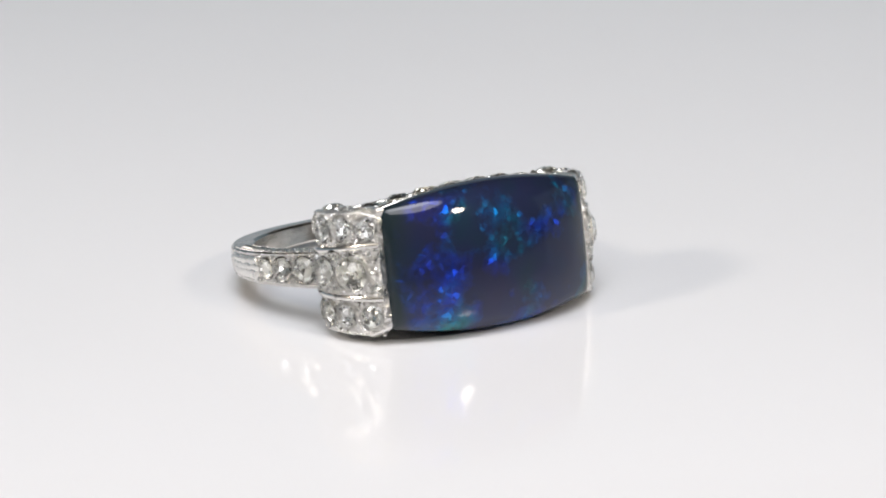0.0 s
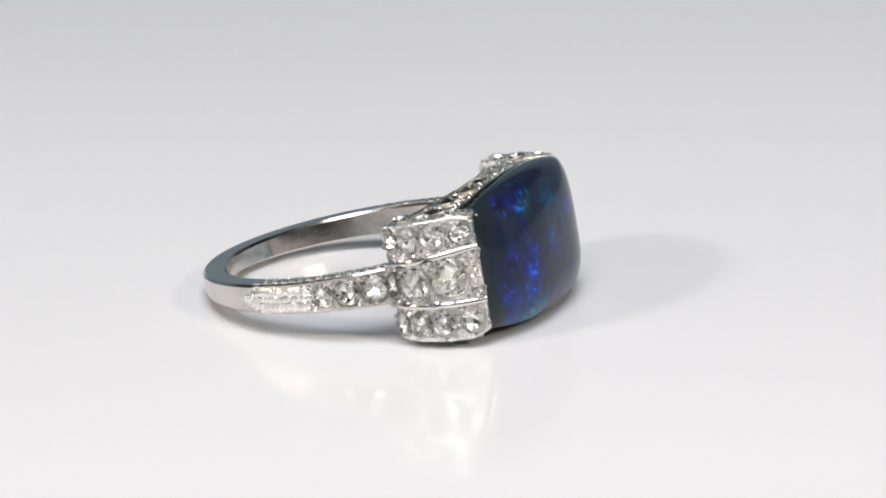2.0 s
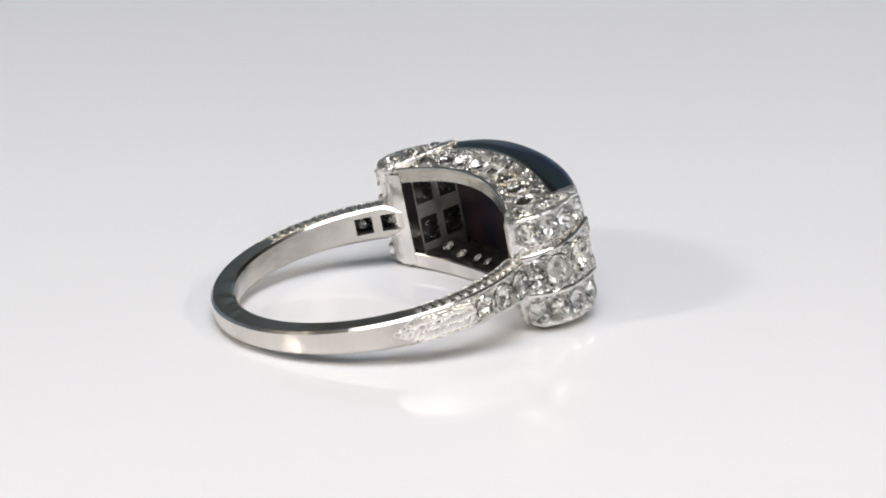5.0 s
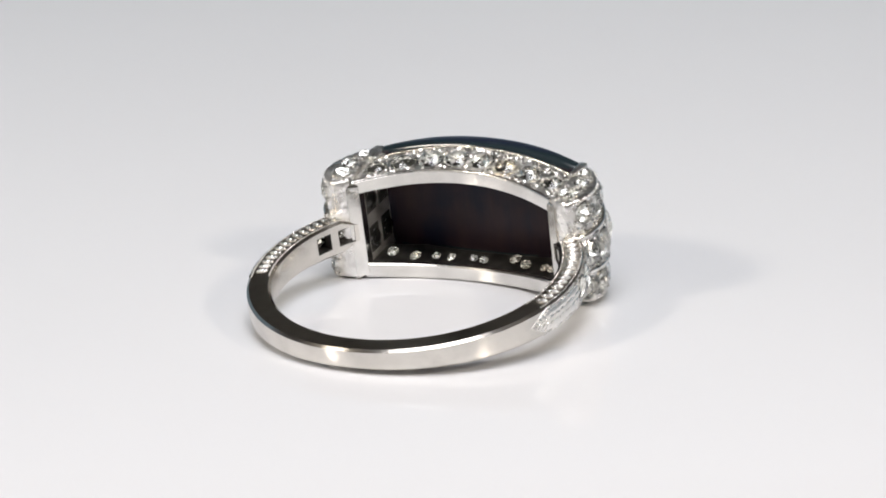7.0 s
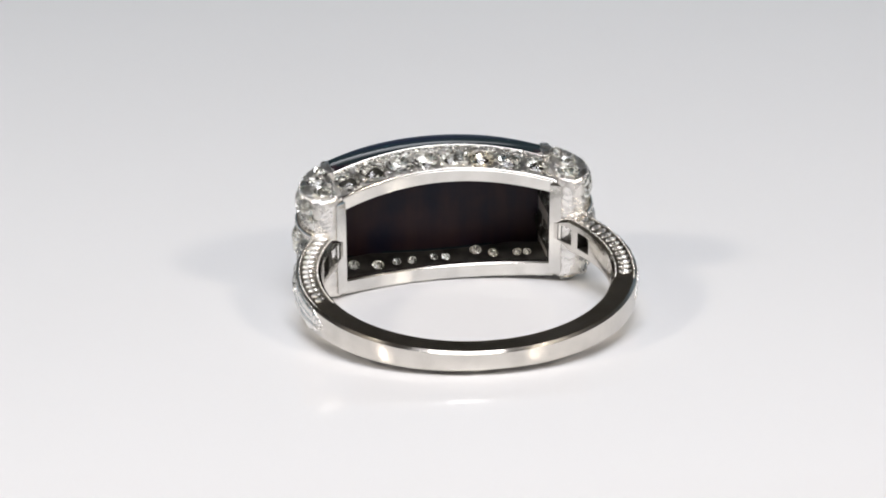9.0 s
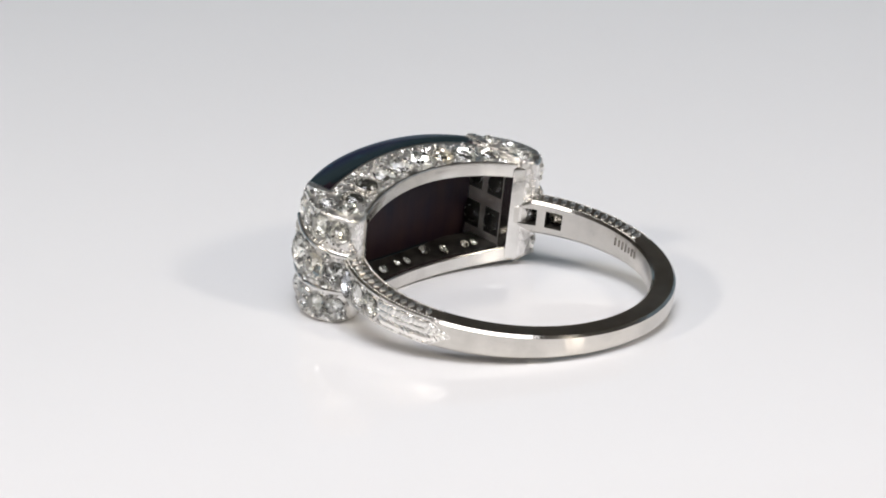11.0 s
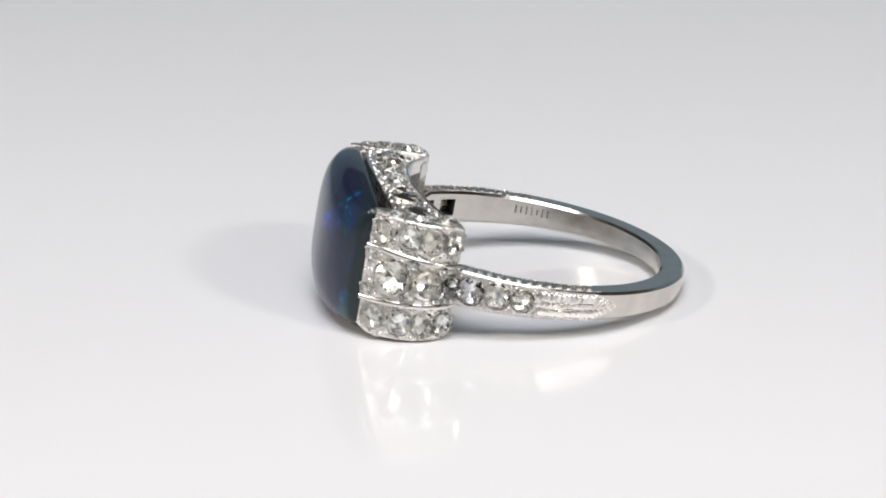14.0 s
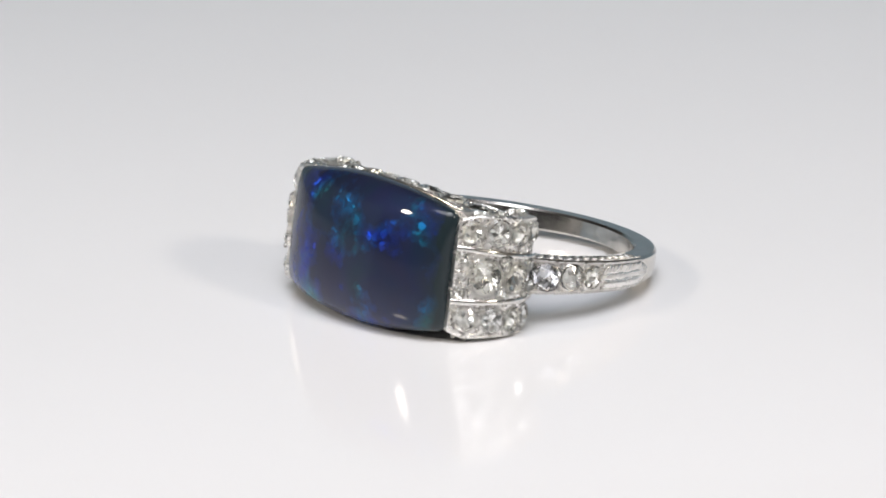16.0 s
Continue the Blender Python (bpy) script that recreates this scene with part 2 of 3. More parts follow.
def cut_seats(ob):
    """Cut the conical hollows under the stones out of their setting."""
    bm = bmesh.new()
    for m in seats.get(ob.name, ()):
        bmesh.ops.create_cone(bm, cap_ends=True, segments=16, radius1=0.12, radius2=0.6, depth=0.7, matrix=m @ Matrix.Translation((0, 0, -0.1)))
    mesh = bpy.data.meshes.new("cutter")
    bm.to_mesh(mesh)
    bm.free()
    cutter = new("cutter", mesh)
    mod = ob.modifiers.new("seats", "BOOLEAN")
    mod.operation, mod.object, mod.solver, mod.use_self = "DIFFERENCE", cutter, "EXACT", True
    deps = bpy.context.evaluated_depsgraph_get()
    deps.update()
    done = bpy.data.meshes.new_from_object(ob.evaluated_get(deps))
    ob.modifiers.clear()
    old, ob.data = ob.data, done
    bpy.data.objects.remove(cutter)
    bpy.data.meshes.remove(mesh)
    bpy.data.meshes.remove(old)
    ob.data.set_sharp_from_angle(angle=radians(30))


def bead(bm, place, radius, detail=1):
    m = Matrix.Translation(Vector(place) * MM)
    bmesh.ops.create_icosphere(bm, subdivisions=detail, radius=radius * MM, matrix=m)


def unit_grain():
    bm = bmesh.new()
    bmesh.ops.create_icosphere(bm, subdivisions=2, radius=1)
    mesh = bpy.data.meshes.new("grain_bead")
    bm.to_mesh(mesh)
    bm.free()
    mesh.materials.append(BRIGHT)
    mesh.polygons.foreach_set("use_smooth", [True] * len(mesh.polygons))
    return mesh


GRAIN = unit_grain()


def grain(parent, place, radius):
    """One raised grain of metal that grips a stone (mm)."""
    ob = new("grain_bead", GRAIN)
    ob.parent = parent
    ob.matrix_basis = Matrix.Translation(Vector(place) * MM) @ Matrix.Diagonal((radius * MM,) * 3 + (1,))
    return ob


def chips(spots, parent, seed):
    """Small bright-cut chips of metal between the stones: (place, normal, size) in mm, flat facets at odd angles."""
    rnd = random.Random(seed)
    rim = [(math.cos(k * math.pi / 3), math.sin(k * math.pi / 3)) for k in range(6)]
    verts, faces = [], []
    for place, normal, size in spots:
        m = normal.to_track_quat("Z", "Y").to_matrix()
        base = len(verts)
        top_x, top_y = rnd.uniform(-0.4, 0.4), rnd.uniform(-0.4, 0.4)
        local = [(size * c * rnd.uniform(0.7, 1.2), size * q * rnd.uniform(0.7, 1.2), -0.3 * size) for c, q in rim]
        local += [(size * (top_x + 0.4 * c), size * (top_y + 0.4 * q), size * rnd.uniform(0.25, 0.6)) for c, q in rim[::2]]
        verts += [(place + m @ Vector(p)) * MM for p in local]
        for k in range(3):
            a, b, c = base + 2 * k, base + 2 * k + 1, base + (2 * k + 2) % 6
            u, v = base + 6 + k, base + 6 + (k + 1) % 3
            faces += [(a, b, u), (b, v, u), (b, c, v)]
        faces.append((base + 6, base + 7, base + 8))
    mesh = bpy.data.meshes.new("bright_cut")
    mesh.from_pydata(verts, [], faces)
    mesh.materials.append(BURNISHED)
    ob = new("bright_cut", mesh)
    ob.parent = parent
    return ob


def clear_of(spot, stones, gap=0.03):
    return all((spot - c).length > d / 2 + gap for c, d in stones)


def wire(name, pts, radius, material, parent, flat=1.0):
    """A thin drawn wire along points (mm); flat: its height as a share of its width."""
    bm = bmesh.new()
    rows = []
    for i, p in enumerate(pts):
        along = (pts[min(i + 1, len(pts) - 1)] - pts[max(i - 1, 0)]).normalized()
        across = along.cross(Vector((0, 0, 1))).normalized()
        rise = across.cross(along)
        ring_pts = []
        for k in range(8):
            a = 2 * math.pi * k / 8
            ring_pts.append(bm.verts.new((p + across * (radius * flat * math.cos(a)) + rise * (radius * math.sin(a))) * MM))
        rows.append(ring_pts)
    for p, q in zip(rows, rows[1:]):
        for k in range(8):
            bm.faces.new((p[k], p[(k + 1) % 8], q[(k + 1) % 8], q[k]))
    bm.faces.new(rows[0])
    bm.faces.new(rows[-1])
    return part(name, bm, material, parent, smooth=50)


# ---- setting ----
def build_setting():
    bm = block(-0.6, 0.6, -0.55, 0.65, -0.006, 0.0)
    bmesh.ops.bevel(bm, geom=bm.edges[:], offset=0.0015, segments=2, affect="EDGES")
    tagged(finish("table_surface", bm, ACRYLIC), "glossy white acrylic display sheet under the ring", "table", kind="structure")
    low, high, w = -0.75, 1.55, 1.5
    walls = [("wall_north", (-w, w, w, w + 0.1, low, high)), ("wall_south", (-w, w, -w - 0.1, -w, low, high)),
             ("wall_east", (w, w + 0.1, -w, w, low, high)), ("wall_west", (-w - 0.1, -w, -w, w, low, high))]
    for name, box in walls:
        tagged(finish(name, block(*box), WALL), "plain matt warm grey studio wall", "wall", kind="structure")
    tagged(finish("floor", block(-w, w, -w, w, low - 0.1, low), WALL), "plain grey studio floor", "floor", kind="structure")
    tagged(finish("ceiling", block(-w, w, -w, w, high, high + 0.1), WALL), "plain grey studio ceiling", "ceiling", kind="structure")
    # unseen pale board round the back of the sheet, added for its reflections
    bm = bmesh.new()
    path = [(-0.62, -0.1), (-0.62, 0.35)] + [(-0.32 - 0.3 * math.cos(radians(k)), 0.37 + 0.3 * math.sin(radians(k))) for k in range(10, 90, 10)]
    path += [(-x, y) for x, y in reversed(path)]
    prism(bm, [(x / MM, y / MM) for x, y in path] + [(x * 1.01 / MM, (y + 0.008) / MM) for x, y in reversed(path)], -6, 285)
    tagged(finish("backdrop", bm, REFLECTOR), "pale blue-grey curved board behind the sheet, unseen, added as a reflector", "backdrop", kind="structure")
    bm = block(-0.55, 0.55, -0.5, 0.6, low, -0.0065)
    tagged(finish("table_base", bm, WALL), "plain grey plinth under the acrylic sheet", "plinth", kind="structure")


build_setting()

# ---- ring ----
TILT = 10.4
CENTRE = Vector((0.495, 4.65))   # of the finger hole, mm, from the turning axis (x along the stone, y behind it)
RISE, ROCK = 2.56, -1.1
R_IN, R_OUT = 8.2, 9.58

ring = tagged(new("opal_ring"), "platinum ring with black opal and diamond shoulders on white acrylic", "ring")


def arc_point(a, r):
    """Angle from the back of the shank, degrees; positive towards +x."""
    a = radians(a)
    return r * math.sin(a), -r * math.cos(a)


def shank_half(a):
    """Half the shank's width along the finger at an angle from its back."""
    wide = 0.61 + 0.42 * min(1.0, abs(a) / 120) ** 1.3
    return wide - 0.42 * max(0.0, min(1.0, (abs(a) - 123) / 7))


def shank_mid(a):
    """The shank's middle line sinks a little towards the head."""
    return -0.3 * min(1.0, abs(a) / 120)


HOLES = [(110.0, 117.3), (121.0, 128.6)]


def build_shank():
    bm = bmesh.new()
    angles = sorted({-131 + 262 * i / 130 for i in range(131)} | {s * a for pair in HOLES for a in pair for s in (1, -1)})
    rows = []
    for a in angles:
        h, c = shank_half(a), 0.14
        w = 0.52
        section = [(R_IN, w), (R_IN, -w), (R_IN, -h + c) if h - c > w else (R_IN, -w - 0.001), (R_IN + c, -h), (R_OUT - c, -h), (R_OUT, -h + c),
                   (R_OUT + 0.03, 0), (R_OUT, h - c), (R_OUT - c, h), (R_IN + c, h), (R_IN, h - c) if h - c > w else (R_IN, w + 0.001)]
        if h - c <= w:
            section[0], section[1] = (R_IN, (h - c) * 0.9), (R_IN, -(h - c) * 0.9)
            section[2], section[10] = (R_IN, -h + c), (R_IN, h - c)
        rows.append([bm.verts.new((*(k * MM for k in arc_point(a, r)), (z + shank_mid(a)) * MM)) for r, z in section])
    pockets = {}
    for a, b, p, q in zip(angles, angles[1:], rows, rows[1:]):
        mid = (a + b) / 2
        for k in range(len(p)):
            j = (k + 1) % len(p)
            f = bm.faces.new((p[k], p[j], q[j], q[k]))
            for n, (lo, hi) in enumerate(HOLES):
                if k == 0 and lo < abs(mid) < hi:
                    pockets.setdefault((n, mid > 0), []).append(f)
    bm.faces.new(rows[0])
    bm.faces.new(rows[-1])
    bmesh.ops.recalc_face_normals(bm, faces=bm.faces)
    dark = []
    for (n, right), faces in pockets.items():
        a = sum(HOLES[n]) / 2 * (1 if right else -1)
        x, y = arc_point(a, 1.0)
        up = bmesh.ops.extrude_face_region(bm, geom=faces)
        bmesh.ops.delete(bm, geom=faces, context="FACES_ONLY")
        verts = [g for g in up["geom"] if isinstance(g, bmesh.types.BMVert)]
        bmesh.ops.translate(bm, verts=verts, vec=(x * 0.8 * MM, y * 0.8 * MM, 0))
        dark += [f for v in verts for f in v.link_faces]
    # hollows take the dark metal, shade painted on their walls and floor
    for f in set(dark):
        f.material_index = 1
    ob = part("shank", bm, PLATINUM, ring, "polished platinum band with worn grey inside")
    ob.data.materials.append(SHADE_METAL)
    for n in range(2):
        for s in (1, -1):
            a = s * sum(HOLES[n]) / 2
            x, y = arc_point(a, R_IN + 0.62)
            set_stone(ob, (x, y, shank_mid(a)), (x, y, 0), 0.85, False, 11 * n)
    return ob


shank = build_shank()


def facet(name, sx, sy, sz, detail):
    """A small cut of metal with flat facets (mm)."""
    bm = bmesh.new()
    bmesh.ops.create_icosphere(bm, subdivisions=detail, radius=1, matrix=Matrix.Diagonal((sx * MM, sy * MM, sz * MM, 1)))
    mesh = bpy.data.meshes.new(name)
    bm.to_mesh(mesh)
    bm.free()
    mesh.materials.append(BRIGHT)
    return mesh


LEAF, NOTCH = facet("engraved_leaf", 0.42, 0.1, 0.27, 1), facet("notch", 0.19, 0.42, 0.13, 1)


def dress_shank(side):
    """Stones, bright-cut leaves and notched edges on one shoulder of the shank."""
    for k, (a, d) in enumerate(((126.0, 1.8), (116.4, 1.72), (107.2, 1.6), (98.8, 1.4))):
        x, y = arc_point(side * a, R_OUT + 0.02)
        set_stone(shank, (x, y, shank_mid(a)), (x, y, 0), d, True, 31 * k)
        for z in (-1, 1):
            x, y = arc_point(side * (a - 4.6), R_OUT + 0.01)
            grain(shank, (x, y, z * 0.66 + shank_mid(a)), 0.15)
    rnd = random.Random(8 + side)
    held = [(Vector((*arc_point(side * a, R_OUT), shank_mid(a))), d) for a, d in ((126.0, 1.8), (116.4, 1.72), (107.2, 1.6), (98.8, 1.4))]
    spots = []
    for k in range(260):
        a = rnd.uniform(93, 124)
        x, y = arc_point(side * a, R_OUT)
        q = Vector((x, y, shank_mid(a) + rnd.uniform(-1, 1) * (shank_half(a) - 0.22)))
        if clear_of(q, held) and clear_of(q, [(c, 0.22) for c, n, e in spots]):
            spots.append((q, Vector((x, y, 0)).normalized(), rnd.uniform(0.1, 0.17)))
    chips(spots, shank, 9)
    # engraved leaves that run to a point
    for i in range(15):
        a = 68.0 + 1.75 * i
        w = (shank_half(a) - 0.16) * min(1.0, (i + 1.2) / 5)
        for s in (-1, 0, 1):
            x, y = arc_point(side * (a + (0.9 if s == 0 else 0)), R_OUT + 0.01)
            ob = new("engraved_leaf", LEAF)
            ob.parent = shank
            size = 0.55 + 0.45 * min(1, i / 4)
            ob.matrix_basis = Matrix.Translation(Vector((x, y, s * w * 0.55 + shank_mid(a))) * MM) @ pose(0, 0, 0, 0, 0, side * a) @ pose(0, 0, 0, rnd.uniform(-9, 9), s * side * (35 + rnd.uniform(-12, 12)), rnd.uniform(-8, 8)) @ Matrix.Diagonal((size, 1, size * rnd.uniform(0.85, 1.15), 1))
    for z in (-1, 1):
        # raised borders of the engraved field
        border = bmesh.new()
        rows = []
        for i in range(41):
            a = 65.5 + (128 - 65.5) * i / 40
            zz = z * (shank_half(a) - 0.12) * min(1.0, i / 5 + 0.03) + shank_mid(a)
            rows.append([border.verts.new((*(k * MM for k in arc_point(side * a, R_OUT + dr)), (zz + dz) * MM)) for dr, dz in ((-0.03, -0.05), (0.03, -0.03), (0.03, 0.03), (-0.03, 0.05))])
        for p, q in zip(rows, rows[1:]):
            for k in range(4):
                border.faces.new((p[k], p[(k + 1) % 4], q[(k + 1) % 4], q[k]))
        part("engraved_border", border, BRIGHT, shank)
        # notches along the flat flanks
        for i in range(15):
            a = 76 + (126 - 76) * i / 14
            x, y = arc_point(side * a, (R_IN + R_OUT) / 2 + 0.03)
            ob = new("notch", NOTCH)
            ob.parent = shank
            ob.matrix_basis = Matrix.Translation(Vector((x, y, z * shank_half(a) + shank_mid(a))) * MM) @ pose(0, 0, 0, 0, 0, side * a) @ pose(0, 0, 0, 0, 0, 14 + rnd.uniform(-6, 6))
        edge = bmesh.new()
        for r in (R_IN + 0.2, R_OUT - 0.16):
            for i in range(52):
                a = 72 + (128 - 72) * i / 51
                x, y = arc_point(side * a, r)
                bead(edge, (x, y, z * shank_half(a) + shank_mid(a)), 0.06)
        part("milgrain_edge", edge, BRIGHT, shank, smooth=True)


for side in (1, -1):
    dress_shank(side)
cut_seats(shank)

# worn stamp inside the band, no longer legible: short sunk strokes
for i, tall in enumerate((0.5, 0.42, 0.5, 0.5, 0.36, 0.5, 0.44)):
    bm = bmesh.new()
    x, y = arc_point(82.5 - 2.3 * i, R_IN - 0.02)
    m = Matrix.Translation(Vector((x, y, -0.02)) * MM) @ pose(0, 0, 0, 0, 0, 82.5 - 2.3 * i) @ Matrix.Diagonal((0.1 * MM, 0.03 * MM, tall * MM, 1))
    bmesh.ops.create_cube(bm, size=1, matrix=m)
    part("stamp_stroke", bm, STAMP, shank)

# head: plan curves (mm), the right-hand side; the left is its mirror
CAP = 3.15
FOOT = -3.42
DROP = 0.22   # the gallery sits a little below the middle of the head
SIDE = bezier((7.9, 5.05), (9.45, 7.0), (6.85, 9.98), 16)


def inner_curve(x):
    return 5.6 + 1.5 * (1 - (x / 5.9) ** 2)


def outer_curve(x):
    return 10.15 - 0.9 * (x / 6.6) ** 2


def mirror(pts, side):
    return [(x * side, y) for x, y in pts] if side > 0 else [(-x, y) for x, y in reversed(pts)]


def gallery_z(x, f, up=1):
    """Height of the gallery's face: it rises from the finger side to the stone."""
    e = abs(x) / 6.4
    return (3.06 + 0.5 * (1 - e * e)) + f * ((0.46 - 0.4 * e * e) if up > 0 else 0.05)


def build_gallery(up):
    n = 40
    bm = bmesh.new()
    rows = []
    for i in range(n + 1):
        x = -6.4 + 12.8 * i / n
        y0, y1 = inner_curve(x) + 0.12, outer_curve(x) - 0.55
        z0, z1 = gallery_z(x, 0, up), gallery_z(x, 1, up)
        sec = [(y0, z0 - 0.2), (y0, z0 - 0.08), (y0 + 0.08, z0), (y1 - 0.06, z1), (y1, z1 - 0.06), (y1, z0 - 0.2)]
        rows.append([bm.verts.new((x * MM, y * MM, (up * z - DROP) * MM)) for y, z in sec])
    for p, q in zip(rows, rows[1:]):
        for k in range(6):
            j = (k + 1) % 6
            bm.faces.new((p[k], p[j], q[j], q[k]))
    bm.faces.new(rows[0])
    bm.faces.new(rows[-1])
    g = part("gallery", bm, BRIGHT, ring, "pierced gallery band set with a row of diamonds")
    count = 8
    edges = bmesh.new()

    def on(x, f):
        y0, y1 = inner_curve(x) + 0.12, outer_curve(x) - 0.55
        return Vector((x, y0 + f * (y1 - y0), up * gallery_z(x, f, up) - DROP))

    for i in range(count):
        x = -5.6 + 11.2 * i / (count - 1)
        slope = (on(x, 1) - on(x, 0)).normalized()
        nrm = Vector((0, -slope.z * up, slope.y)) * up if up > 0 else Vector((0, slope.z, -slope.y))
        if nrm.z * up < 0:
            nrm = -nrm
        set_stone(g, on(x, 0.46), nrm, 1.68 if abs(x) < 5 else 1.5, True, 17 * i)
        if i < count - 1:
            for f in (0.12, 0.84):
                grain(g, on(x + 0.8, f) - Vector((0, 0, up * 0.06)), 0.19)
    rnd = random.Random(11)
    held = [(on(-5.6 + 11.2 * i / (count - 1), 0.46), 1.65) for i in range(count)]
    spots = []
    for k in range(500):
        q = on(rnd.uniform(-6.1, 6.1), rnd.uniform(0.1, 0.9))
        if clear_of(q, held) and clear_of(q, [(c, 0.22) for c, n, e in spots]):
            spots.append((q, Vector((0, -0.15, up)).normalized(), rnd.uniform(0.11, 0.19)))
    chips(spots, g, 6)
    for i in range(90):
        x = -6.2 + 12.4 * i / 89
        bead(edges, on(x, 0.04) - Vector((0, 0, up * 0.03)), 0.06)
    cut_seats(g)
    part("milgrain_edge", edges, BRIGHT, g, smooth=True)
    for f, r in ((0.97, 0.1), (0.0, 0.11)):
        wire("edge_wire", [on(-6.25 + 12.5 * i / 40, f) - Vector((0, 0, up * 0.02)) for i in range(41)], r, BURNISHED, g)
    # plain rail between gallery and window, and behind it a strip coloured dark for shade
    n = 32
    for name, mat, label, dy0, dy1, zs in (("window_rail", BURNISHED, "", 0.0, 0.32, (2.24, 3.1)), ("gallery_shade", SHADE_METAL, "strip under the diamonds with the shade there put into its dark colour", 0.34, 3.0, (2.4, 2.86))):
        strip = bmesh.new()
        rows = []
        for i in range(n + 1):
            x = -6.15 + 12.3 * i / n
            bow = 0.48 * (1 - (x / 6.2) ** 2)
            y0 = inner_curve(x) + dy0
            y1 = min(inner_curve(x) + dy1, outer_curve(x) - 0.2)
            c = 0.08 if dy0 == 0 else 0.01
            z0, z1 = zs[0] + bow, zs[1] + bow
            sec = [(y0 + c, z0), (y1, z0), (y1, z1), (y0 + c, z1), (y0, z1 - c), (y0, z0 + c)]
            rows.append([strip.verts.new((x * MM, y * MM, (up * z - DROP) * MM)) for y, z in sec])
        for p, q in zip(rows, rows[1:]):
            for k in range(6):
                j = (k + 1) % 6
                strip.faces.new((p[k], p[j], q[j], q[k]))
        strip.faces.new(rows[0])
        strip.faces.new(rows[-1])
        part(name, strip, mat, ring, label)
    rnd = random.Random(5)
    for i in range(count + 2):
        x = -5.4 + 10.8 * i / (count + 1) + rnd.uniform(-0.4, 0.4)
        y = inner_curve(x) + 0.52 + rnd.uniform(0.5, 1.2)
        set_stone(g, (x, y, up * (2.18 + 0.48 * (1 - (x / 6.2) ** 2)) - DROP), (rnd.uniform(-0.2, 0.2), -0.45, -up), rnd.uniform(0.5, 0.72), False, rnd.uniform(0, 90))


build_gallery(1)
build_gallery(-1)


def side_normal(pts, i):
    a, b = pts[max(0, i - 1)], pts[min(len(pts) - 1, i + 1)]
    return Vector((b[1] - a[1], a[0] - b[0], 0)).normalized()


def soften(y, z, z0, z1):
    """Rounds the front corner of the top and bottom tiers."""
    w = max(0.0, min(1.0, (y - 8.9) / 1.1)) ** 2 + 0.6 * max(0.0, min(1.0, (5.6 - y) / 0.7)) ** 2
    f = (z - z0) / (z1 - z0)
    if z0 < -2.5:
        return z + (0.5 * w - 0.11 * (y - 5.2)) * (1 - f)
    if z1 > 2.5:
        return z - 0.42 * w * f
    return z


def build_tier(side, z0, z1, out, stones, label, narrow=1.0):
    """One stepped panel of the shoulder; narrow: how far it tapers towards the shank."""
    mid = (z0 + z1) / 2

    def height(y, z):
        k = narrow + (1 - narrow) * max(0.0, min(1.0, (y - 5.0) / 4.6))
        return mid + (soften(y, z, z0, z1) - mid) * k

    curve = [(x + out * side_normal(SIDE, i).x, y + out * side_normal(SIDE, i).y) for i, (x, y) in enumerate(SIDE)]
    outline = [(6.45, 5.3), (6.9, 4.98), (7.45, 4.9)] + curve + [(6.55, 9.95), (6.4, 9.2), (6.45, 8.2)]
    bm = bmesh.new()
    prism(bm, mirror(outline, side), z0, z1, 0.16, 3)
    for v in bm.verts:
        v.co.z = height(v.co.y / MM, v.co.z / MM) * MM
    t = part("shoulder_tier", bm, BRIGHT, ring, label)

    def at(f):
        i = f * (len(curve) - 1)
        lo = min(int(i), len(curve) - 2)
        p = Vector((*curve[lo], 0)).lerp(Vector((*curve[lo + 1], 0)), i - lo)
        n = side_normal(curve, lo).lerp(side_normal(curve, lo + 1), i - lo)
        return Vector((side * p.x, p.y, 0)), Vector((side * n.x, n.y, 0))

    for k, (f, d, dz) in enumerate(stones):
        p, nrm = at(f)
        set_stone(t, p + Vector((0, 0, mid + dz)), nrm, d, True, 23 * k)
        along = Vector((-nrm.y, nrm.x, 0))
        for a in range(0, 360, 60 if d > 1 else 120):
            q = p + along * (0.55 * d * math.cos(radians(a + 30))) + Vector((0, 0, mid + dz + 0.55 * d * math.sin(radians(a + 30))))
            if height(p.y, z0) + 0.12 < q.z < height(p.y, z1) - 0.12:
                grain(t, q + nrm * (-0.01 - 0.06 * abs(math.cos(radians(a + 30)))), 0.12)
    rnd = random.Random(round(z0 * 100) + side)
    held = [(at(f)[0] + Vector((0, 0, mid + dz)), d) for f, d, dz in stones]
    spots = []
    for k in range(420):
        p, nrm = at(rnd.uniform(0.03, 0.97))
        q = p + Vector((0, 0, rnd.uniform(height(p.y, z0) + 0.22, height(p.y, z1) - 0.22)))
        size = rnd.uniform(0.11, 0.2)
        if clear_of(q, held) and clear_of(q, [(c, 0.22) for c, n, e in spots]):
            spots.append((q - nrm * 0.02, nrm, size))
    chips(spots, t, 4)
    edge = bmesh.new()
    for i in range(40):
        p, nrm = at(i / 39)
        for z in (z0 + 0.1, z1 - 0.1):
            bead(edge, p + Vector((0, 0, height(p.y, z))), 0.06)
    for i in range(int((z1 - z0) / 0.17)):
        p, nrm = at(0.985)
        bead(edge, p + Vector((0, 0, z0 + 0.1 + i * 0.17)), 0.06)
    part("milgrain_edge", edge, BRIGHT, t, smooth=True)
    if narrow < 1:
        # plain bars that part the middle tier from its neighbours
        for z in (z0 + 0.06, z1 - 0.06):
            bar = [at(i / 24) for i in range(25)]
            wire("parting_bar", [p + Vector((0, 0, height(p.y, z))) for p, nrm in bar], 0.17, BURNISHED, t, 0.6)
    return t


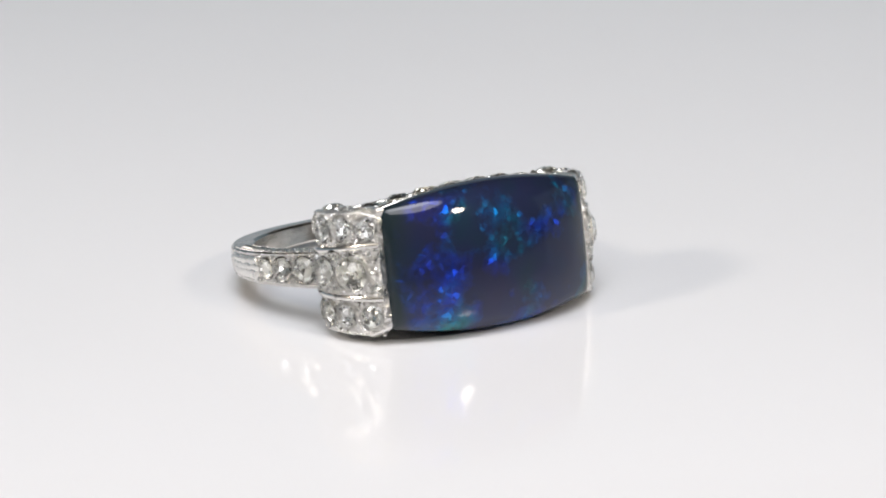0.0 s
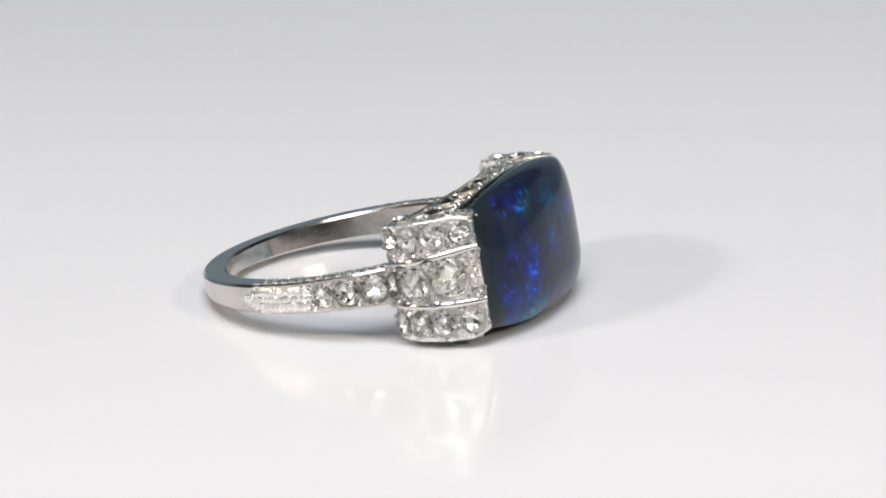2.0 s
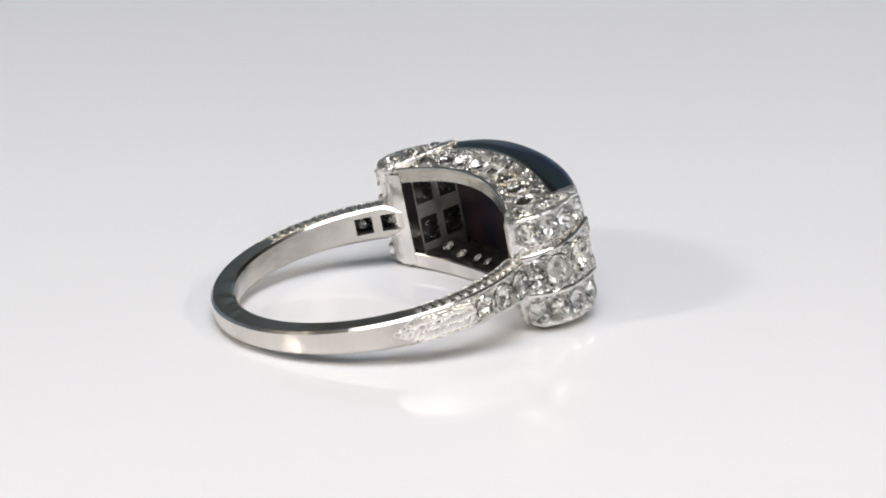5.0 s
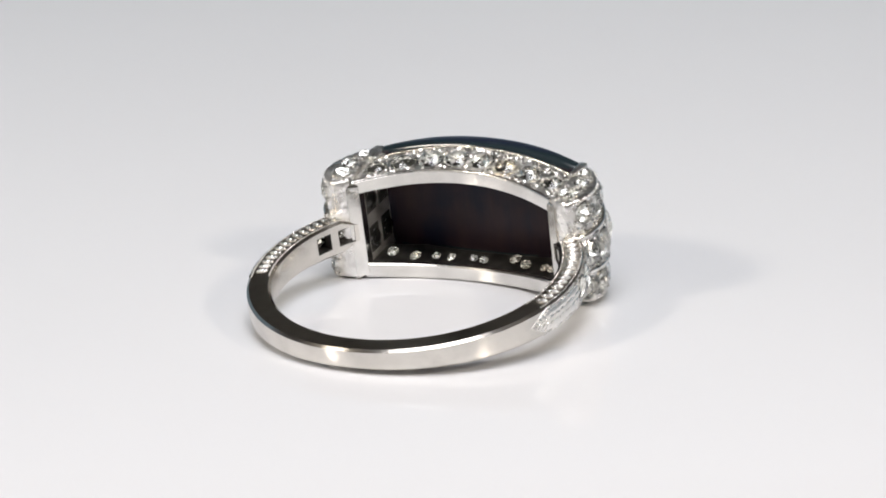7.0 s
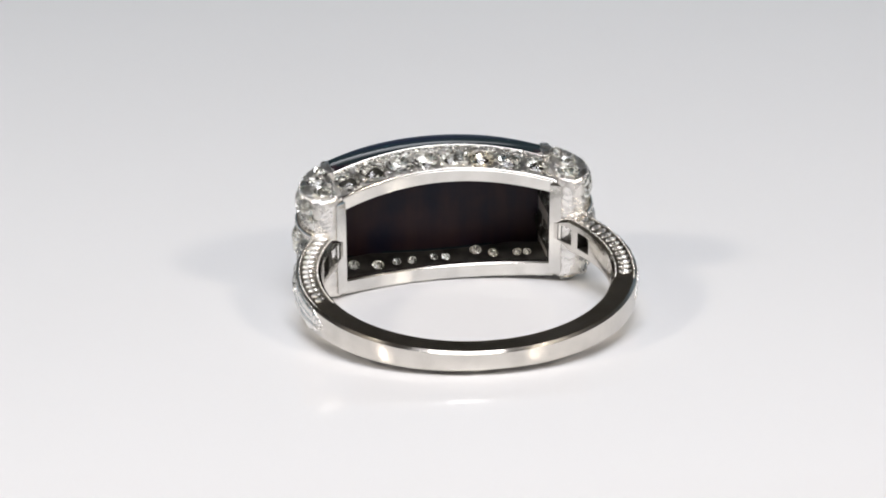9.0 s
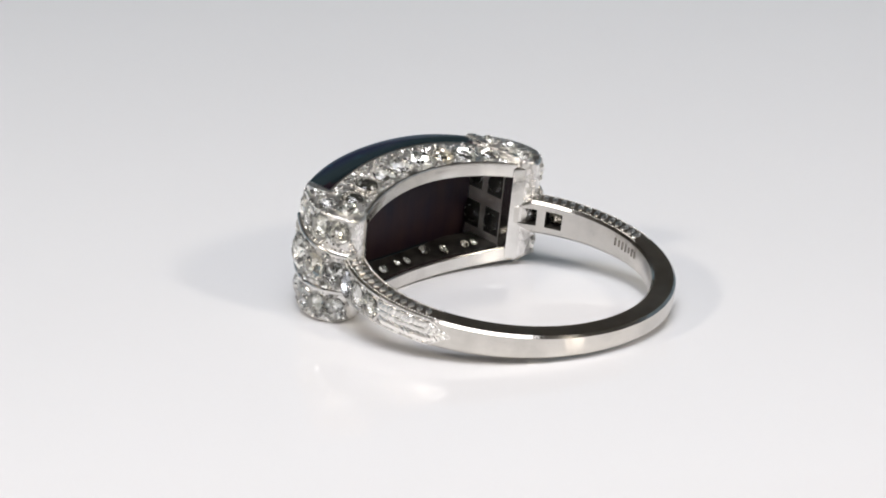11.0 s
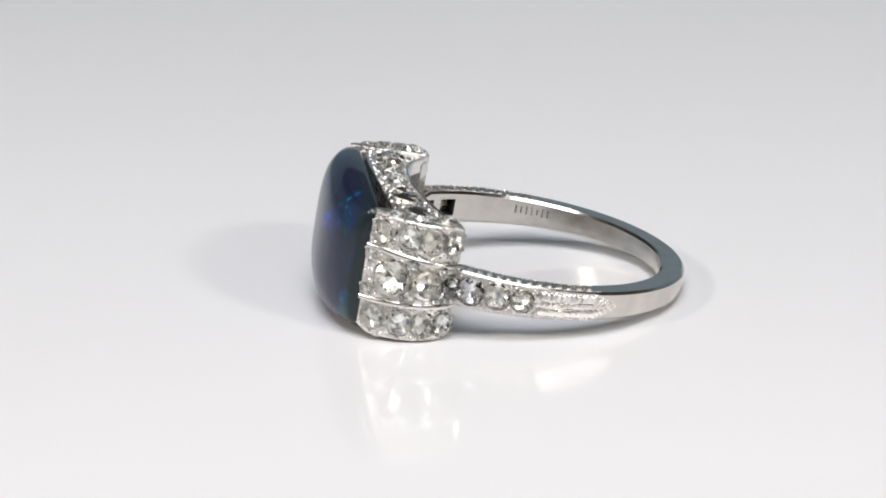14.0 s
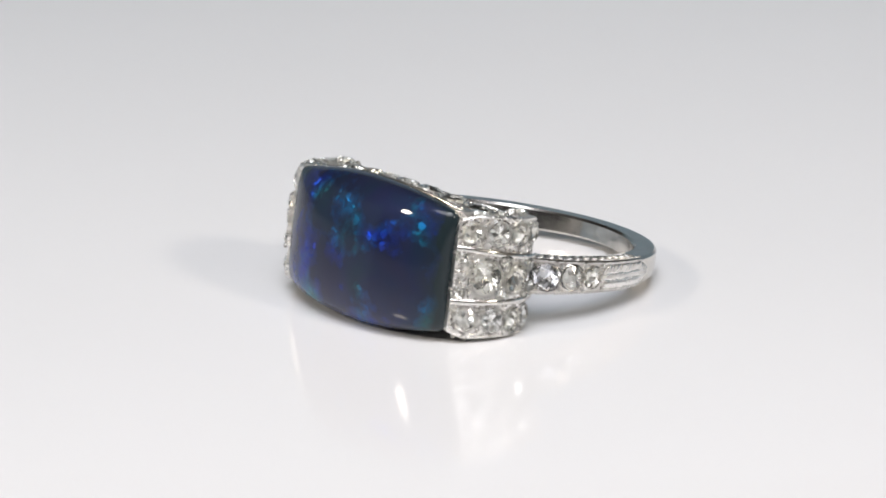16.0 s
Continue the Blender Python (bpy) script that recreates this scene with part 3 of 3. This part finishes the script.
for side in (1, -1):
    upper = [(0.13, 1.5, 0.35), (0.39, 1.6, 0.36), (0.66, 1.6, 0.36), (0.9, 1.45, 0.3)]
    top = build_tier(side, 0.6, CAP, 0.0, upper, "upper shoulder tier pave-set with four diamonds")
    middle = [(0.1, 1.7, 0), (0.4, 1.95, 0), (0.75, 2.3, 0), (0.955, 0.85, 1.05), (0.955, 0.85, -1.05), (0.57, 0.9, 1.0), (0.57, 0.9, -1.0), (0.25, 0.75, 0.9), (0.25, 0.75, -0.9)]
    cut_seats(build_tier(side, -1.8, 1.3, 0.2, middle, "wide middle shoulder tier set with large diamonds", 0.74))
    lower = [(0.1, 1.5, -0.22), (0.36, 1.55, -0.3), (0.62, 1.6, -0.38), (0.88, 1.55, -0.44)]
    low = build_tier(side, FOOT, -1.2, 0.0, lower, "lower shoulder tier pave-set with four diamonds")
    for t, up in ((top, 1), (low, -1)):
        for x, y, d in ((7.2, 6.05, 1.4), (7.45, 7.4, 1.1), (7.05, 8.75, 0.95)):
            set_stone(t, (side * x, y, CAP if up > 0 else FOOT - 0.11 * (y - 5.2)), (0, 0, up), d)
        for x, y in ((6.75, 5.35), (7.75, 6.6), (6.7, 6.9), (7.05, 8.15), (7.5, 8.3), (6.75, 9.3), (7.85, 7.9)):
            grain(t, (side * x, y, CAP - 0.03 if up > 0 else FOOT + 0.03 - 0.11 * (y - 5.2)), 0.15)
        cut_seats(t)
    # raised lip that holds the end of the opal
    lip = bmesh.new()
    prism(lip, mirror([(6.25, 8.2), (6.6, 8.3), (6.95, 9.2), (6.8, 9.85), (6.35, 9.95)], side), 2.7, CAP + 0.1, 0.1)
    part("claw_lip", lip, BRIGHT, top)
    bm = bmesh.new()
    prism(bm, mirror([(6.0, 5.5), (6.05, 6.2), (6.6, 6.2), (6.6, 5.05)], side), FOOT + 0.15, 2.74, 0.2)
    part("window_post", bm, BURNISHED, ring)
    bm = bmesh.new()
    prism(bm, mirror([(6.1, 6.2), (6.1, 9.6), (6.42, 9.6), (6.42, 6.2)], side), -2.9, 2.9)
    wall = part("inner_wall", bm, CAST, ring, "pierced end wall of the setting")
    # flat dark sheets for the openings, the shade in them painted
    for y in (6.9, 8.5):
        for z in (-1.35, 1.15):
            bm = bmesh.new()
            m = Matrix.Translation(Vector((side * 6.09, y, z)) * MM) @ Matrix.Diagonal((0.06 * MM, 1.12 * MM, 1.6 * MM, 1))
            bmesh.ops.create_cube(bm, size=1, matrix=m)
            part("piercing_shade", bm, SHADE_METAL, wall)
    for y in (6.9, 8.5):
        for z in (-1.35, 1.15):
            set_stone(wall, (side * 6.0, y, z), (-side, 0, 0), 1.1, False, 20)


def build_opal():
    bm = bmesh.new()
    nx, nz, rows = 56, 48, []
    for i in range(nx + 1):
        x = -6.6 + 13.2 * i / nx
        e = abs(x) / 6.6
        depth = 0.5 + 1.4 * (1 - e ** 3)
        half = 4.17 - 0.85 * e * e
        if i in (0, nx):
            depth, half = depth - 0.2, half - 0.2
        row = []
        for j in range(nz):
            a = 2 * math.pi * j / nz
            c, s = math.cos(a), math.sin(a)
            y = abs(c) ** 0.68 * (depth if c > 0 else -0.75)
            z = math.copysign(abs(s) ** 0.62, s) * half - 0.25
            row.append(bm.verts.new((x * MM, (10.15 + y - 0.35 * e * e - 0.02 * x) * MM, z * MM)))
        rows.append(row)
    for p, q in zip(rows, rows[1:]):
        for k in range(nz):
            j = (k + 1) % nz
            bm.faces.new((p[k], p[j], q[j], q[k]))
    bm.faces.new(rows[0])
    bm.faces.new(rows[-1])
    ob = part("opal", bm, OPAL, ring, "domed dark blue black opal with green and blue fire", smooth=50)
    ob.data.materials.append(POTCH)
    for p in ob.data.polygons:
        if p.center.y < 9.6 * MM and abs(p.center.z) < 3.0 * MM:
            p.material_index = 1


build_opal()


def motions():
    turn = [(0, 0.3), (2, 35.4), (3, 53.05), (4, 70.3), (5.2, 91.0), (6.5, 113.3), (8, 140.15), (9, 157.7), (10.2, 178.8), (11.5, 201.8), (12.5, 219.4), (13, 228.1), (14.5, 253.9), (16, 280.7)]
    rows = []
    for t, a in turn:
        m = pose(0, 0, 0, 0, 0, a + 212.33) @ pose(CENTRE.x * MM, -CENTRE.y * MM, RISE * MM, TILT, ROCK)
        rows.append((t, m))
    walk(ring, rows)


motions()
